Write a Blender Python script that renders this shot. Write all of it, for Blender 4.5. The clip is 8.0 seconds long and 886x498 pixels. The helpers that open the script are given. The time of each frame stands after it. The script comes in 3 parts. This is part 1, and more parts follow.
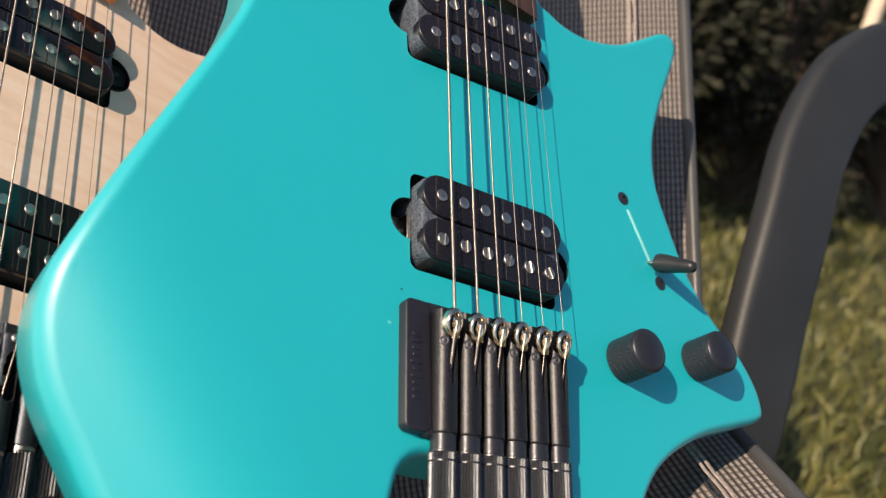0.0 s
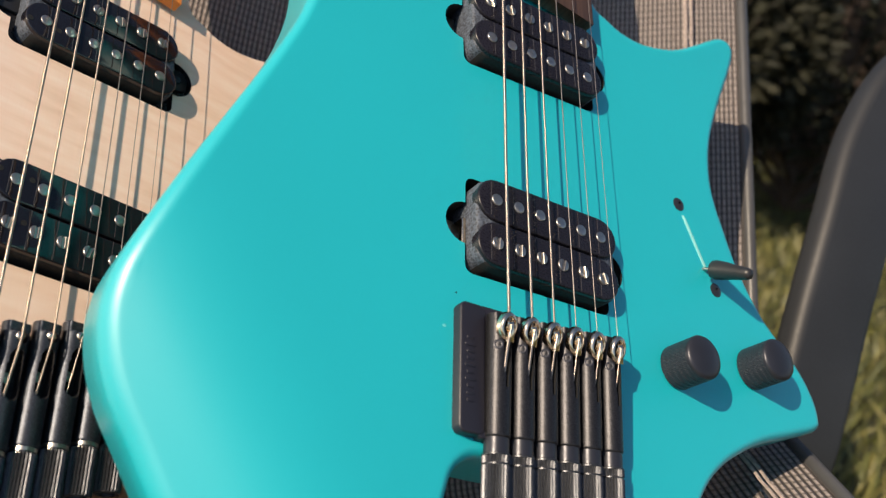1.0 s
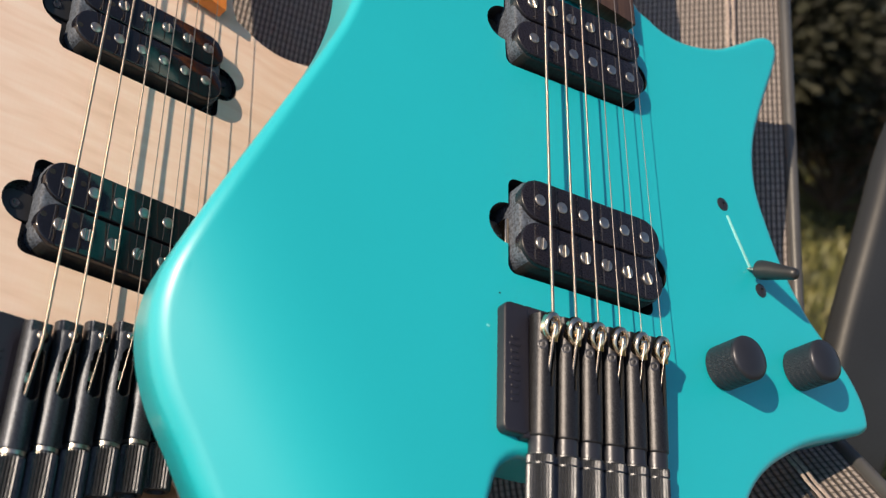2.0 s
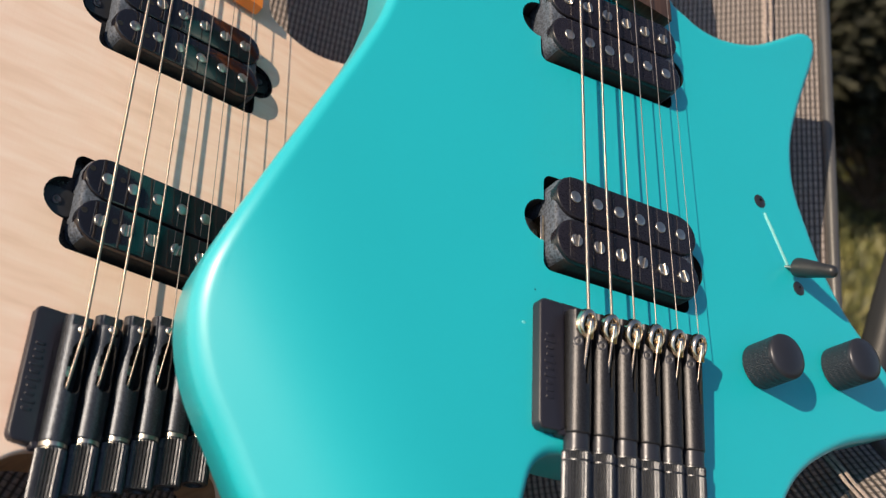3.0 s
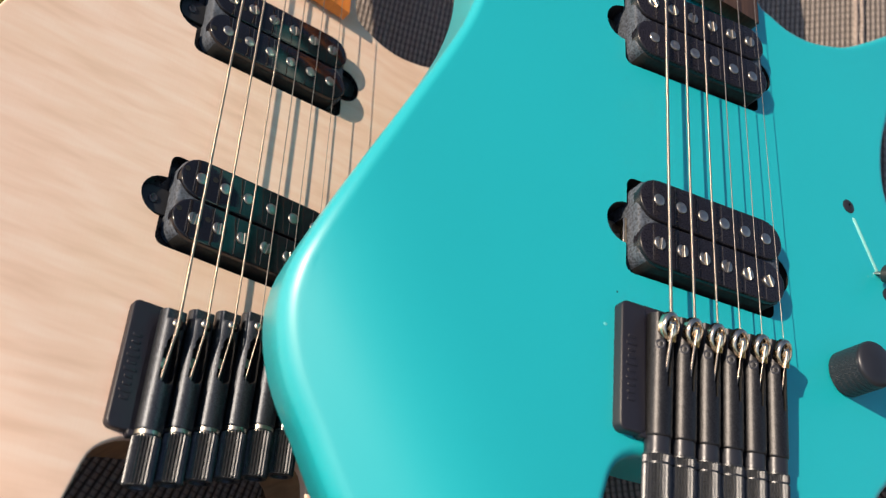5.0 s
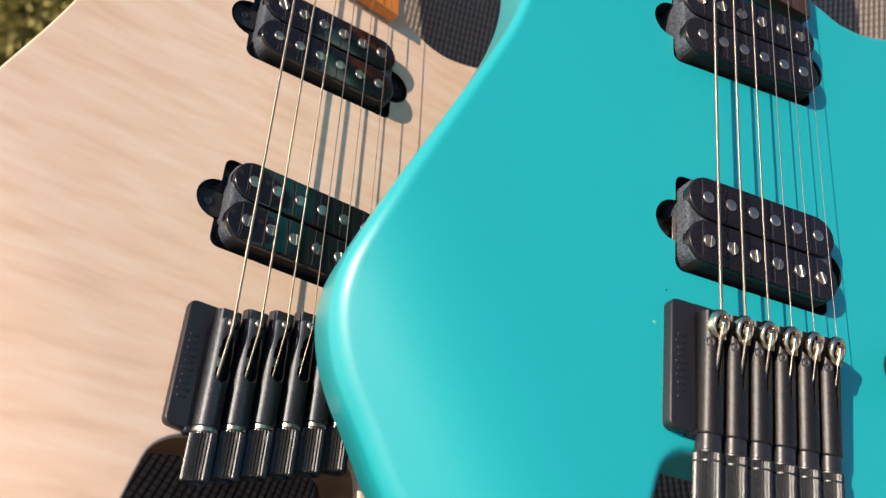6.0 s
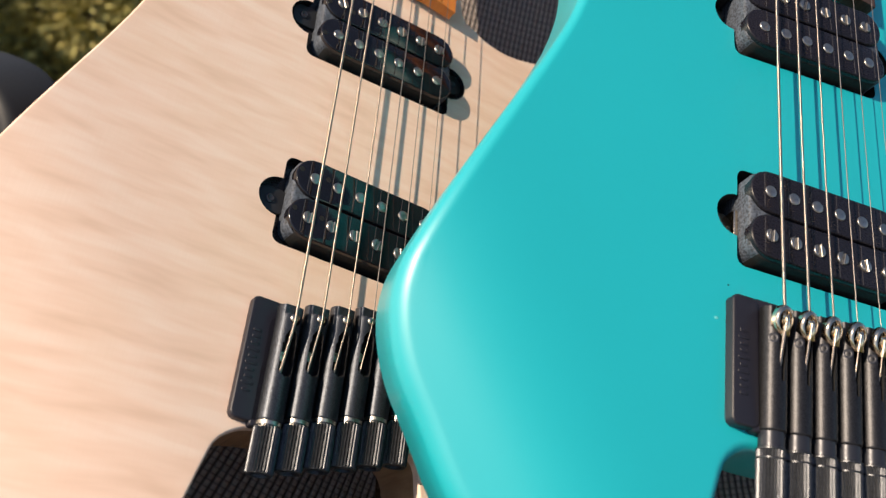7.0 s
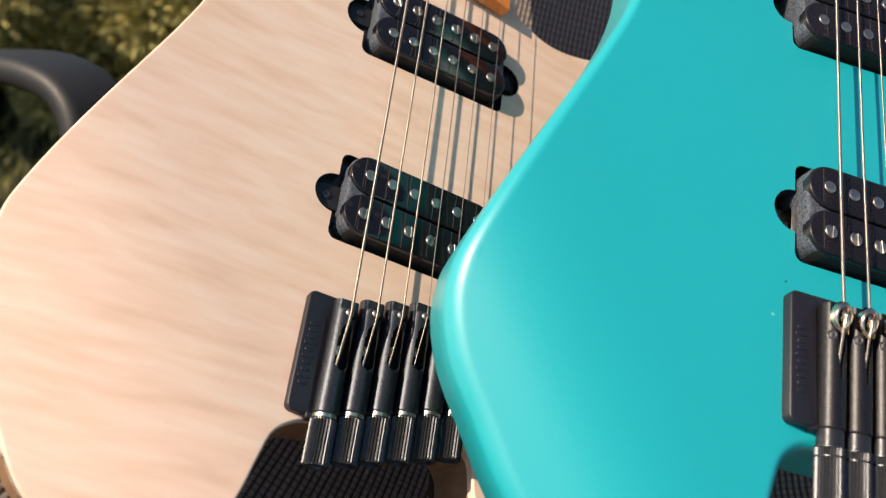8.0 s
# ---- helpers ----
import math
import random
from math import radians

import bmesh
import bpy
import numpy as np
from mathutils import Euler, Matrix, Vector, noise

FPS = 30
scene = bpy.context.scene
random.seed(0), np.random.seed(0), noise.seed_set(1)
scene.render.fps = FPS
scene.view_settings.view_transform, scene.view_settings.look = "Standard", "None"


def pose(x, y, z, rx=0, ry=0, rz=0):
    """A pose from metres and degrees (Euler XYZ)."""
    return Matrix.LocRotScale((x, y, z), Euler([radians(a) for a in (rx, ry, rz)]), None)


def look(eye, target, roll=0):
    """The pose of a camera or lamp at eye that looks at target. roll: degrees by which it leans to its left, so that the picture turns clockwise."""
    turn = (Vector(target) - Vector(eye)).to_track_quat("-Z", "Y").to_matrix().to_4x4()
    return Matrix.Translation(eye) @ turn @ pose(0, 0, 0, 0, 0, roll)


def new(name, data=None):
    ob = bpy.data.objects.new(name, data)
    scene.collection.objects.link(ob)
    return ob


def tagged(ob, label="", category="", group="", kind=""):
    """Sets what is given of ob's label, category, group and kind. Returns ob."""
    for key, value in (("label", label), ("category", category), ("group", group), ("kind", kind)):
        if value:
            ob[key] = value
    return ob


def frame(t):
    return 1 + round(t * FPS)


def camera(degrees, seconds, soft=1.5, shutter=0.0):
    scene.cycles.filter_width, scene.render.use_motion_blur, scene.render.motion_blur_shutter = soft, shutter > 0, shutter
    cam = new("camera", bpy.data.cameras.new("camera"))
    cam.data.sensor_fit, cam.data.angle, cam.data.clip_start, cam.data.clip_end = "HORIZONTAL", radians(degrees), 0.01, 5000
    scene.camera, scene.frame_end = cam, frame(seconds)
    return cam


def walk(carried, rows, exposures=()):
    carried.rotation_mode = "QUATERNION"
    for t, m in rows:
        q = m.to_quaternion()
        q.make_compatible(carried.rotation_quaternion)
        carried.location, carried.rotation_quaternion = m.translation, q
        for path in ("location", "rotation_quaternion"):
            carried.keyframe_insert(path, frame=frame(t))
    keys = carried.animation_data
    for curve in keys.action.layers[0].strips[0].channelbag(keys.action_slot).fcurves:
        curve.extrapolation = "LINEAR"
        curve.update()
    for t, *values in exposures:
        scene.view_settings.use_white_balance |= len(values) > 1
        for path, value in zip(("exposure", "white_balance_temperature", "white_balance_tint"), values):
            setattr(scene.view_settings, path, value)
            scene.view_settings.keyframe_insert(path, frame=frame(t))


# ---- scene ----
# One lens for the whole clip; places in metres, turns in degrees.
cam = camera(48.87, 8.0, soft=1.3)
ROWS = [
    (0, -0.0418, -0.3477, 0.6071, 73.96, -13.06, -4.52),
    (0.5, -0.0433, -0.3482, 0.6063, 73.80, -12.97, -2.98),
    (1, -0.0438, -0.3499, 0.6070, 73.57, -12.78, -1.49),
    (1.5, -0.0448, -0.3512, 0.6064, 73.53, -12.32, -0.32),
    (3, -0.0468, -0.3524, 0.6053, 72.85, -11.51, 2.48),
    (3.5, -0.0483, -0.3535, 0.6050, 72.64, -11.47, 3.56),
    (4, -0.0490, -0.3549, 0.6048, 72.46, -11.33, 4.75),
    (4.5, -0.0490, -0.3558, 0.6046, 72.37, -11.23, 5.89),
    (6, -0.0478, -0.3602, 0.6065, 71.64, -9.50, 9.80),
    (6.5, -0.0480, -0.3612, 0.6065, 71.33, -8.81, 11.38),
    (7, -0.0491, -0.3623, 0.6066, 70.97, -8.29, 12.81),
    (7.5, -0.0488, -0.3633, 0.6063, 70.69, -7.77, 14.42),
    (8, -0.0489, -0.3647, 0.6062, 70.49, -7.36, 15.80),
]
walk(cam, [(t, pose(*row)) for t, *row in ROWS], [(0.0, 0.27), (8.0, 0.27)])

# ---- light ----
SUN_DIR = Vector((-0.550, -0.519, 0.654)).normalized()   # towards the sun
world = bpy.data.worlds.new("sky")
scene.world = world
world.use_nodes = True
wn = world.node_tree
sky = wn.nodes.new("ShaderNodeTexSky")
sky.sky_type = "NISHITA"
sky.sun_disc = False
sky.sun_elevation = math.asin(SUN_DIR.z)
sky.sun_rotation = math.atan2(SUN_DIR.x, SUN_DIR.y)
bg = wn.nodes["Background"]
bg.inputs["Strength"].default_value = 0.09
wn.links.new(sky.outputs["Color"], bg.inputs["Color"])
sun_data = bpy.data.lights.new("sun", "SUN")
sun_data.energy, sun_data.angle, sun_data.color = 5.0, radians(0.53), (1.0, 0.80, 0.58)
sun = new("sun", sun_data)
sun.matrix_world = look((0, 0, 0), -SUN_DIR) @ Matrix.Identity(4)
sun.location = SUN_DIR * 6
cam.data.dof.use_dof = True
cam.data.dof.focus_distance = 0.375
cam.data.dof.aperture_fstop = 11.5


# ---- materials ----
class Mat:
    """A node material with a Principled shader and short ways to wire it."""

    def __init__(self, name, base=(0.5, 0.5, 0.5), rough=0.5, metal=0.0, **more):
        self.m = bpy.data.materials.new(name)
        self.m.use_nodes = True
        self.t = self.m.node_tree
        self.b = self.t.nodes["Principled BSDF"]
        self.set("Base Color", (*base, 1)), self.set("Roughness", rough), self.set("Metallic", metal)
        for k, v in more.items():
            self.set(k.replace("_", " ").title().replace("Ior", "IOR"), v)

    def set(self, key, value):
        if isinstance(value, bpy.types.NodeSocket):
            self.t.links.new(value, self.b.inputs[key])
        else:
            self.b.inputs[key].default_value = value

    def node(self, kind, out=0, props=None, **inputs):
        n = self.t.nodes.new(kind)
        props = props or {}
        if "operation" in props:
            n.operation = props["operation"]
        if "feature" in props:
            n.feature = props["feature"]
        if "wave_type" in props:
            n.wave_type, n.bands_direction = props["wave_type"], props["bands_direction"]
        for k, v in inputs.items():
            key = int(k[1:]) if k[0] == "i" and k[1:].isdigit() else k.replace("_", " ")
            if isinstance(v, bpy.types.NodeSocket):
                self.t.links.new(v, n.inputs[key])
            else:
                n.inputs[key].default_value = v
        return n.outputs[out]

    def coord(self, which="Object"):
        return self.t.nodes.new("ShaderNodeTexCoord").outputs[which]

    def noise(self, scale, detail=3.0, vector=None, rough=0.55, distortion=0.0):
        return self.node("ShaderNodeTexNoise", 0, Vector=vector or self.coord(), Scale=scale, Detail=detail, Roughness=rough, Distortion=distortion)

    def ramp(self, fac, *stops):
        n = self.t.nodes.new("ShaderNodeValToRGB")
        e = n.color_ramp.elements
        while len(e) < len(stops):
            e.new(0.5)
        for s, (p, c) in zip(e, stops):
            s.position, s.color = p, (*(c if isinstance(c, tuple) else (c, c, c)), 1)
        self.t.links.new(fac, n.inputs[0])
        return n.outputs[0]

    def math(self, op, a, b=0.0):
        return self.node("ShaderNodeMath", 0, {"operation": op}, i0=a, i1=b)

    def scaled(self, vec, s):
        return self.node("ShaderNodeMapping", 0, Vector=vec, Scale=s)

    def mix(self, fac, a, b, blend="MIX"):
        n = self.t.nodes.new("ShaderNodeMix")
        n.data_type, n.blend_type = "RGBA", blend
        for i, v in ((0, fac), (6, a), (7, b)):
            if isinstance(v, bpy.types.NodeSocket):
                self.t.links.new(v, n.inputs[i])
            else:
                n.inputs[i].default_value = (*v, 1) if isinstance(v, tuple) else v
        return n.outputs[2]

    def bump(self, height, strength=0.2, distance=0.001):
        self.set("Normal", self.node("ShaderNodeBump", 0, Height=height, Strength=strength, Distance=distance))


def vary(m, base, spread, scale, rough, rough_spread=0.08, bump=0.0, distance=0.0005, fine=None):
    """Two scales of variation: broad stains in the colour, fine grain in gloss and relief."""
    broad, grain = m.noise(scale, 4), m.noise(fine or scale * 12, 3)
    lo, hi = tuple(c * (1 - spread) for c in base), tuple(min(1, c * (1 + spread)) for c in base)
    m.set("Base Color", m.ramp(broad, (0.3, lo), (0.7, hi)))
    m.set("Roughness", m.ramp(grain, (0.3, rough - rough_spread), (0.7, rough + rough_spread)))
    if bump:
        m.bump(grain, bump, distance)
    return m.m


TEAL = Mat("teal_satin_paint")
vary(TEAL, (0.004, 0.425, 0.508), 0.02, 9, 0.50, 0.02, 0.03, 0.0002, 900)
TEAL.set("Specular IOR Level", 0.60)
TEAL.set("Coat Weight", 1.0)
TEAL.set("Coat Roughness", 0.34)
TEAL.set("Coat IOR", 1.45)
TEAL = TEAL.m

def maple_material():
    m = Mat("flamed_maple_veneer", rough=0.36)
    c = m.coord()
    warp = m.noise(16, 2, c)
    bent = m.node("ShaderNodeVectorMath", 0, {"operation": "ADD"}, i0=c, i1=m.node("ShaderNodeVectorMath", 0, {"operation": "SCALE"}, i0=warp, Scale=0.006))
    turned = m.node("ShaderNodeMapping", 0, Vector=bent, Rotation=(0, 0, radians(-9)), Scale=(26, 150, 1))
    flame = m.noise(1.0, 2.5, turned, 0.55, 0.15)
    grain = m.noise(1.0, 4, m.scaled(c, (1500, 40, 60)))
    blotch = m.noise(11, 3, c)
    col = m.ramp(flame, (0.27, (0.785, 0.555, 0.43)), (0.46, (0.875, 0.64, 0.515)), (0.66, (0.92, 0.72, 0.605)))
    col = m.mix(m.ramp(grain, (0.35, 0.0), (0.75, 0.16)), col, (0.78, 0.58, 0.44))
    col = m.mix(m.ramp(blotch, (0.5, 0.0), (0.8, 0.30)), col, (0.76, 0.57, 0.38))
    m.set("Base Color", col)
    m.set("Roughness", m.ramp(flame, (0.3, 0.55), (0.65, 0.47)))
    m.bump(grain, 0.05, 0.0002)
    return m.m

MAPLE = maple_material()

def wood_material(name, dark, light, scale=(900, 30, 60), rough=0.45):
    m = Mat(name, rough=rough)
    c = m.coord()
    g, b = m.noise(1, 5, m.scaled(c, scale)), m.noise(22, 3, c)
    col = m.ramp(g, (0.3, dark), (0.7, light))
    m.set("Base Color", m.mix(m.ramp(b, (0.4, 0.0), (0.75, 0.4)), col, dark))
    m.bump(g, 0.15, 0.0003)
    return m.m

BODY_WOOD = wood_material("natural_body_wood", (0.22, 0.125, 0.065), (0.40, 0.25, 0.145))
ROSEWOOD = wood_material("dark_rosewood", (0.035, 0.018, 0.012), (0.10, 0.055, 0.035))
ROASTED = wood_material("roasted_orange_maple", (0.68, 0.19, 0.03), (0.85, 0.31, 0.06))
# Pale turquoise holds the sunlight on the slot's paint edge.
SLOT = vary(Mat("sunlit_slot_edge"), (0.30, 0.72, 0.70), 0.08, 90, 0.4)
EDGE = vary(Mat("pale_maple_edge"), (0.80, 0.66, 0.52), 0.05, 40, 0.4)
PLASTIC = vary(Mat("satin_black_plastic", specular_ior_level=0.35), (0.011, 0.010, 0.015), 0.2, 60, 0.30, 0.08, 0.06, 0.0002, 1200)
GLOSSY = vary(Mat("glossy_black_plastic"), (0.008, 0.008, 0.012), 0.2, 60, 0.10, 0.05, 0.02, 0.0002, 900)
# Black paint in the routs; in slots and holes it stands for shade.
CAVITY = vary(Mat("matt_black_paint_and_shade"), (0.006, 0.006, 0.007), 0.3, 80, 0.75)
LACQUER = vary(Mat("black_routed_wall"), (0.010, 0.010, 0.013), 0.3, 80, 0.3)

def tape_material():
    m = Mat("black_cloth_tape", rough=0.62)
    c = m.coord()
    v = m.node("ShaderNodeTexVoronoi", 0, {"feature": "F1"}, Vector=c, Scale=1000.0)
    n = m.noise(300, 3, c)
    m.set("Base Color", m.ramp(m.mix(0.5, v, n), (0.22, (0.005, 0.006, 0.009)), (0.64, (0.085, 0.104, 0.14))))
    m.bump(v, 0.6, 0.0003)
    return m.m

TAPE = tape_material()
STEEL = vary(Mat("worn_nickel_steel", metal=1.0), (0.50, 0.47, 0.43), 0.14, 300, 0.34, 0.08, 0.05, 0.0001, 2500)
# The yellow in the chrome's base is the sun's reflection put into colour.
CHROME = vary(Mat("polished_chrome", metal=1.0), (0.76, 0.63, 0.48), 0.10, 200, 0.14, 0.04)
BRASS_STEEL = vary(Mat("pale_wound_string", metal=1.0), (0.42, 0.37, 0.33), 0.05, 300, 0.36, 0.05)

def wound_material():
    m = Mat("wound_string", (0.42, 0.36, 0.31), 0.38, 1.0)
    w = m.node("ShaderNodeTexWave", 1, {"wave_type": "BANDS", "bands_direction": "Y"}, Vector=m.coord(), Scale=1100.0)
    m.bump(w, 0.25, 0.0002)
    m.set("Roughness", m.ramp(m.noise(120, 2), (0.3, 0.32), (0.7, 0.44)))
    return m.m

WOUND = wound_material()

def anodised(name, base, rough):
    m = Mat(name, base, rough, 0.75)
    c = m.coord()
    fleck, broad = m.noise(2600, 2, c), m.noise(70, 3, c)
    hi = tuple(v * 2.7 for v in base)
    m.set("Base Color", m.mix(m.ramp(broad, (0.35, 0.0), (0.7, 0.25)), m.ramp(fleck, (0.42, base), (0.72, hi)), tuple(v * 1.4 for v in base)))
    m.set("Roughness", m.ramp(fleck, (0.3, rough - 0.08), (0.7, rough + 0.1)))
    m.bump(fleck, 0.25, 0.0002)
    return m.m

ANODISED = anodised("black_anodised_metal", (0.024, 0.0245, 0.028), 0.38)
GRIP = anodised("black_knurled_grip", (0.042, 0.045, 0.052), 0.34)
# Lighter than the bobbin: the lit edge of its grooves as colour.
SEAM_LINE = vary(Mat("bobbin_seam_lit_edge"), (0.05, 0.048, 0.055), 0.2, 300, 0.3)
MARK = vary(Mat("pale_paint_mark"), (0.12, 0.56, 0.60), 0.1, 900, 0.5)
BLUE_BLACK = anodised("blue_black_anodised_metal", (0.035, 0.040, 0.050), 0.36)
PLATE = vary(Mat("matt_black_bridge_plate"), (0.015, 0.015, 0.024), 0.15, 60, 0.42, 0.06, 0.08, 0.0002, 1500)
KNOB = vary(Mat("black_metal_knob", metal=0.4), (0.030, 0.033, 0.045), 0.12, 80, 0.36, 0.06, 0.05, 0.0002, 1500)
TIP = vary(Mat("dark_switch_tip"), (0.020, 0.021, 0.024), 0.15, 80, 0.38, 0.05)

def sling_material():
    """Woven vinyl: pale strands with their round shading in the colour, over dark gaps, on the sling's own metres."""
    m = Mat("woven_vinyl_sling", rough=0.55)
    uv = m.coord("UV")
    sep = m.t.nodes.new("ShaderNodeSeparateXYZ")
    m.t.links.new(uv, sep.inputs[0])
    pu, pv = 0.0027, 0.0046
    def tri(axis, pitch):
        f = m.math("FRACT", m.math("DIVIDE", sep.outputs[axis], pitch))
        return m.math("SUBTRACT", 1.0, m.math("ABSOLUTE", m.math("SUBTRACT", m.math("MULTIPLY", f, 2.0), 1.0)))
    a, b = tri(0, pu), tri(1, pv)
    # Soft ramps darken each strand's sides, round shading put into the colour.
    strand = m.math("MULTIPLY", m.ramp(a, (0.16, 0.05), (0.62, 1.0)), m.ramp(b, (0.05, 0.50), (0.50, 1.0)))
    broad, fine = m.noise(14, 4, uv), m.noise(420, 3, uv)
    tone = m.mix(broad, (0.20, 0.175, 0.168), (0.30, 0.265, 0.255))
    tone = m.mix(m.ramp(fine, (0.35, 0.0), (0.7, 0.5)), tone, (0.44, 0.385, 0.36))
    m.set("Base Color", m.mix(strand, (0.032, 0.028, 0.027), tone))
    m.bump(strand, 0.9, 0.0012)
    return m.m

SLING = sling_material()
SEAM = vary(Mat("stitched_sling_seam"), (0.34, 0.28, 0.25), 0.3, 500, 0.6, 0.05, 0.5, 0.0006, 900)
ALU = vary(Mat("grey_coated_aluminium", metal=0.15), (0.075, 0.076, 0.080), 0.12, 30, 0.34, 0.06, 0.04, 0.0003, 700)
ARM = vary(Mat("dark_grey_coated_arm"), (0.021, 0.0230, 0.027), 0.18, 14, 0.55, 0.06, 0.06, 0.0004, 900)
GRASS_SOIL = vary(Mat("lawn_soil"), (0.040, 0.042, 0.016), 0.5, 3, 0.9, 0.05, 0.6, 0.01, 60)

def leaf_material(name, stops, rough=0.5):
    m = Mat(name, rough=rough)
    rnd = m.t.nodes.new("ShaderNodeNewGeometry").outputs["Random Per Island"]
    broad = m.noise(2.5, 3)
    m.set("Base Color", m.ramp(m.math("ADD", m.math("MULTIPLY", rnd, 0.6), m.math("MULTIPLY", broad, 0.4)), *stops))
    return m.m

GRASS = leaf_material("lawn_grass", ((0.2, (0.048, 0.060, 0.016)), (0.5, (0.115, 0.122, 0.034)), (0.8, (0.23, 0.205, 0.075))))
SHRUB = leaf_material("golden_conifer_foliage", ((0.2, (0.27, 0.27, 0.10)), (0.5, (0.44, 0.40, 0.15)), (0.8, (0.54, 0.47, 0.18))), 0.8)
# The hedge's shade is put into its greens; the sun would light them.
HEDGE = leaf_material("shade_dark_hedge_foliage", ((0.2, (0.010, 0.011, 0.006)), (0.6, (0.022, 0.024, 0.012)), (0.9, (0.036, 0.034, 0.018))), 0.85)
BARK = wood_material("brown_branch_bark", (0.05, 0.035, 0.026), (0.15, 0.11, 0.085), (60, 60, 8), 0.8)
FENCE = wood_material("weathered_fence_board", (0.10, 0.075, 0.065), (0.22, 0.17, 0.145), (60, 60, 6), 0.75)


# ---- mesh helpers ----
def part(name, bm, material, parent=None, label="", smooth=True, at=None):
    me = bpy.data.meshes.new(name)
    bm.normal_update()
    bm.to_mesh(me)
    bm.free()
    for m in material if isinstance(material, (list, tuple)) else (material,):
        me.materials.append(m)
    if smooth:
        me.shade_smooth()
        me.set_sharp_from_angle(angle=radians(50))
    ob = new(name, me)
    ob.parent = parent
    if at is not None:
        ob.matrix_basis = at
    if label:
        tagged(ob, label)
    return ob


def again(ob, at, parent=None):
    """Another object on the same mesh."""
    o = new(ob.name.split(".")[0], ob.data)
    o.parent = parent or ob.parent
    o.matrix_basis = at
    return o


def loft(bm, rings, close=True, caps=(True, True), smooth=True):
    rows = [[bm.verts.new(p) for p in ring] for ring in rings]
    n = len(rows[0])
    for a, b in zip(rows, rows[1:]):
        for i in range(n if close else n - 1):
            j = (i + 1) % n
            bm.faces.new((a[i], a[j], b[j], b[i])).smooth = smooth
    for flag, row, rev in ((caps[0], rows[0], True), (caps[1], rows[-1], False)):
        if flag:
            bm.faces.new(row[::-1] if rev else row).smooth = False
    return rows


def lathe(profile, n=28, bm=None, m=None, caps=(True, True)):
    """Turn (radius, height) pairs round the z axis."""
    bm = bm or bmesh.new()
    m = m or Matrix.Identity(4)
    loft(bm, [[m @ Vector((r * math.cos(2 * math.pi * i / n), r * math.sin(2 * math.pi * i / n), z)) for i in range(n)] for r, z in profile], caps=caps)
    return bm


def spline(points, per=10, closed=True):
    """A Catmull-Rom line through a few guiding points."""
    pts = [Vector(p) for p in points]
    n, out = len(pts), []
    for i in range(n if closed else n - 1):
        q = [pts[(i + k) % n] if closed else pts[min(max(i + k, 0), n - 1)] for k in (-1, 0, 1, 2)]
        for s in range(per):
            t = s / per
            out.append(0.5 * (2 * q[1] + (q[2] - q[0]) * t + (2 * q[0] - 5 * q[1] + 4 * q[2] - q[3]) * t**2 + (3 * q[1] - q[0] - 3 * q[2] + q[3]) * t**3))
    return out if closed else out + [pts[-1]]


def even(line, count):
    """The closed line in even steps."""
    ln = [0.0]
    ring = line + [line[0]]
    for a, b in zip(ring, ring[1:]):
        ln.append(ln[-1] + (b - a).length)
    out, k = [], 0
    for i in range(count):
        want = ln[-1] * i / count
        while ln[k + 1] < want:
            k += 1
        out.append(ring[k].lerp(ring[k + 1], (want - ln[k]) / max(1e-9, ln[k + 1] - ln[k])))
    return out


def outward(line):
    """2D normals, outward for a line that runs anticlockwise."""
    n = len(line)
    return [Vector(((line[(i + 1) % n] - line[i - 1]).y, -(line[(i + 1) % n] - line[i - 1]).x)).normalized() for i in range(n)]


def rounded(w, h, r, seg=5, cx=0.0, cy=0.0):
    out = []
    for sx, sy, a0 in ((1, 1, 0), (-1, 1, 90), (-1, -1, 180), (1, -1, 270)):
        for k in range(seg + 1):
            a = radians(a0 + 90 * k / seg)
            out.append(Vector((cx + sx * (w / 2 - r) + r * math.cos(a), cy + sy * (h / 2 - r) + r * math.sin(a))))
    return out


def slab(line, z0, z1, edge=0.0006, bm=None, steps=2):
    """A flat piece of the given outline from z0 up to z1, its upper edge rounded."""
    bm = bm or bmesh.new()
    nr = outward(line)
    rings = [[(p.x, p.y, z0) for p in line]]
    for k in range(steps + 1):
        a = 0.5 * math.pi * k / steps
        i, z = edge * (1 - math.cos(a)), z1 - edge * (1 - math.sin(a))
        rings.append([(p.x - q.x * i, p.y - q.y * i, z) for p, q in zip(line, nr)])
    loft(bm, rings)
    return bm


def sweep(path, sect, up=(0, 0, 1), bm=None):
    """A closed section carried along a path of points; sect gives (side, rise) pairs or is a function of the step."""
    bm = bm or bmesh.new()
    pts, rings = [Vector(p) for p in path], []
    for i, p in enumerate(pts):
        d = (pts[min(i + 1, len(pts) - 1)] - pts[max(i - 1, 0)]).normalized()
        s = d.cross(Vector(up)).normalized()
        u = s.cross(d)
        rings.append([p + s * a + u * b for a, b in (sect(i) if callable(sect) else sect)])
    loft(bm, rings)
    return bm


def circle(r, n=12):
    return [(r * math.cos(2 * math.pi * i / n), r * math.sin(2 * math.pi * i / n)) for i in range(n)]


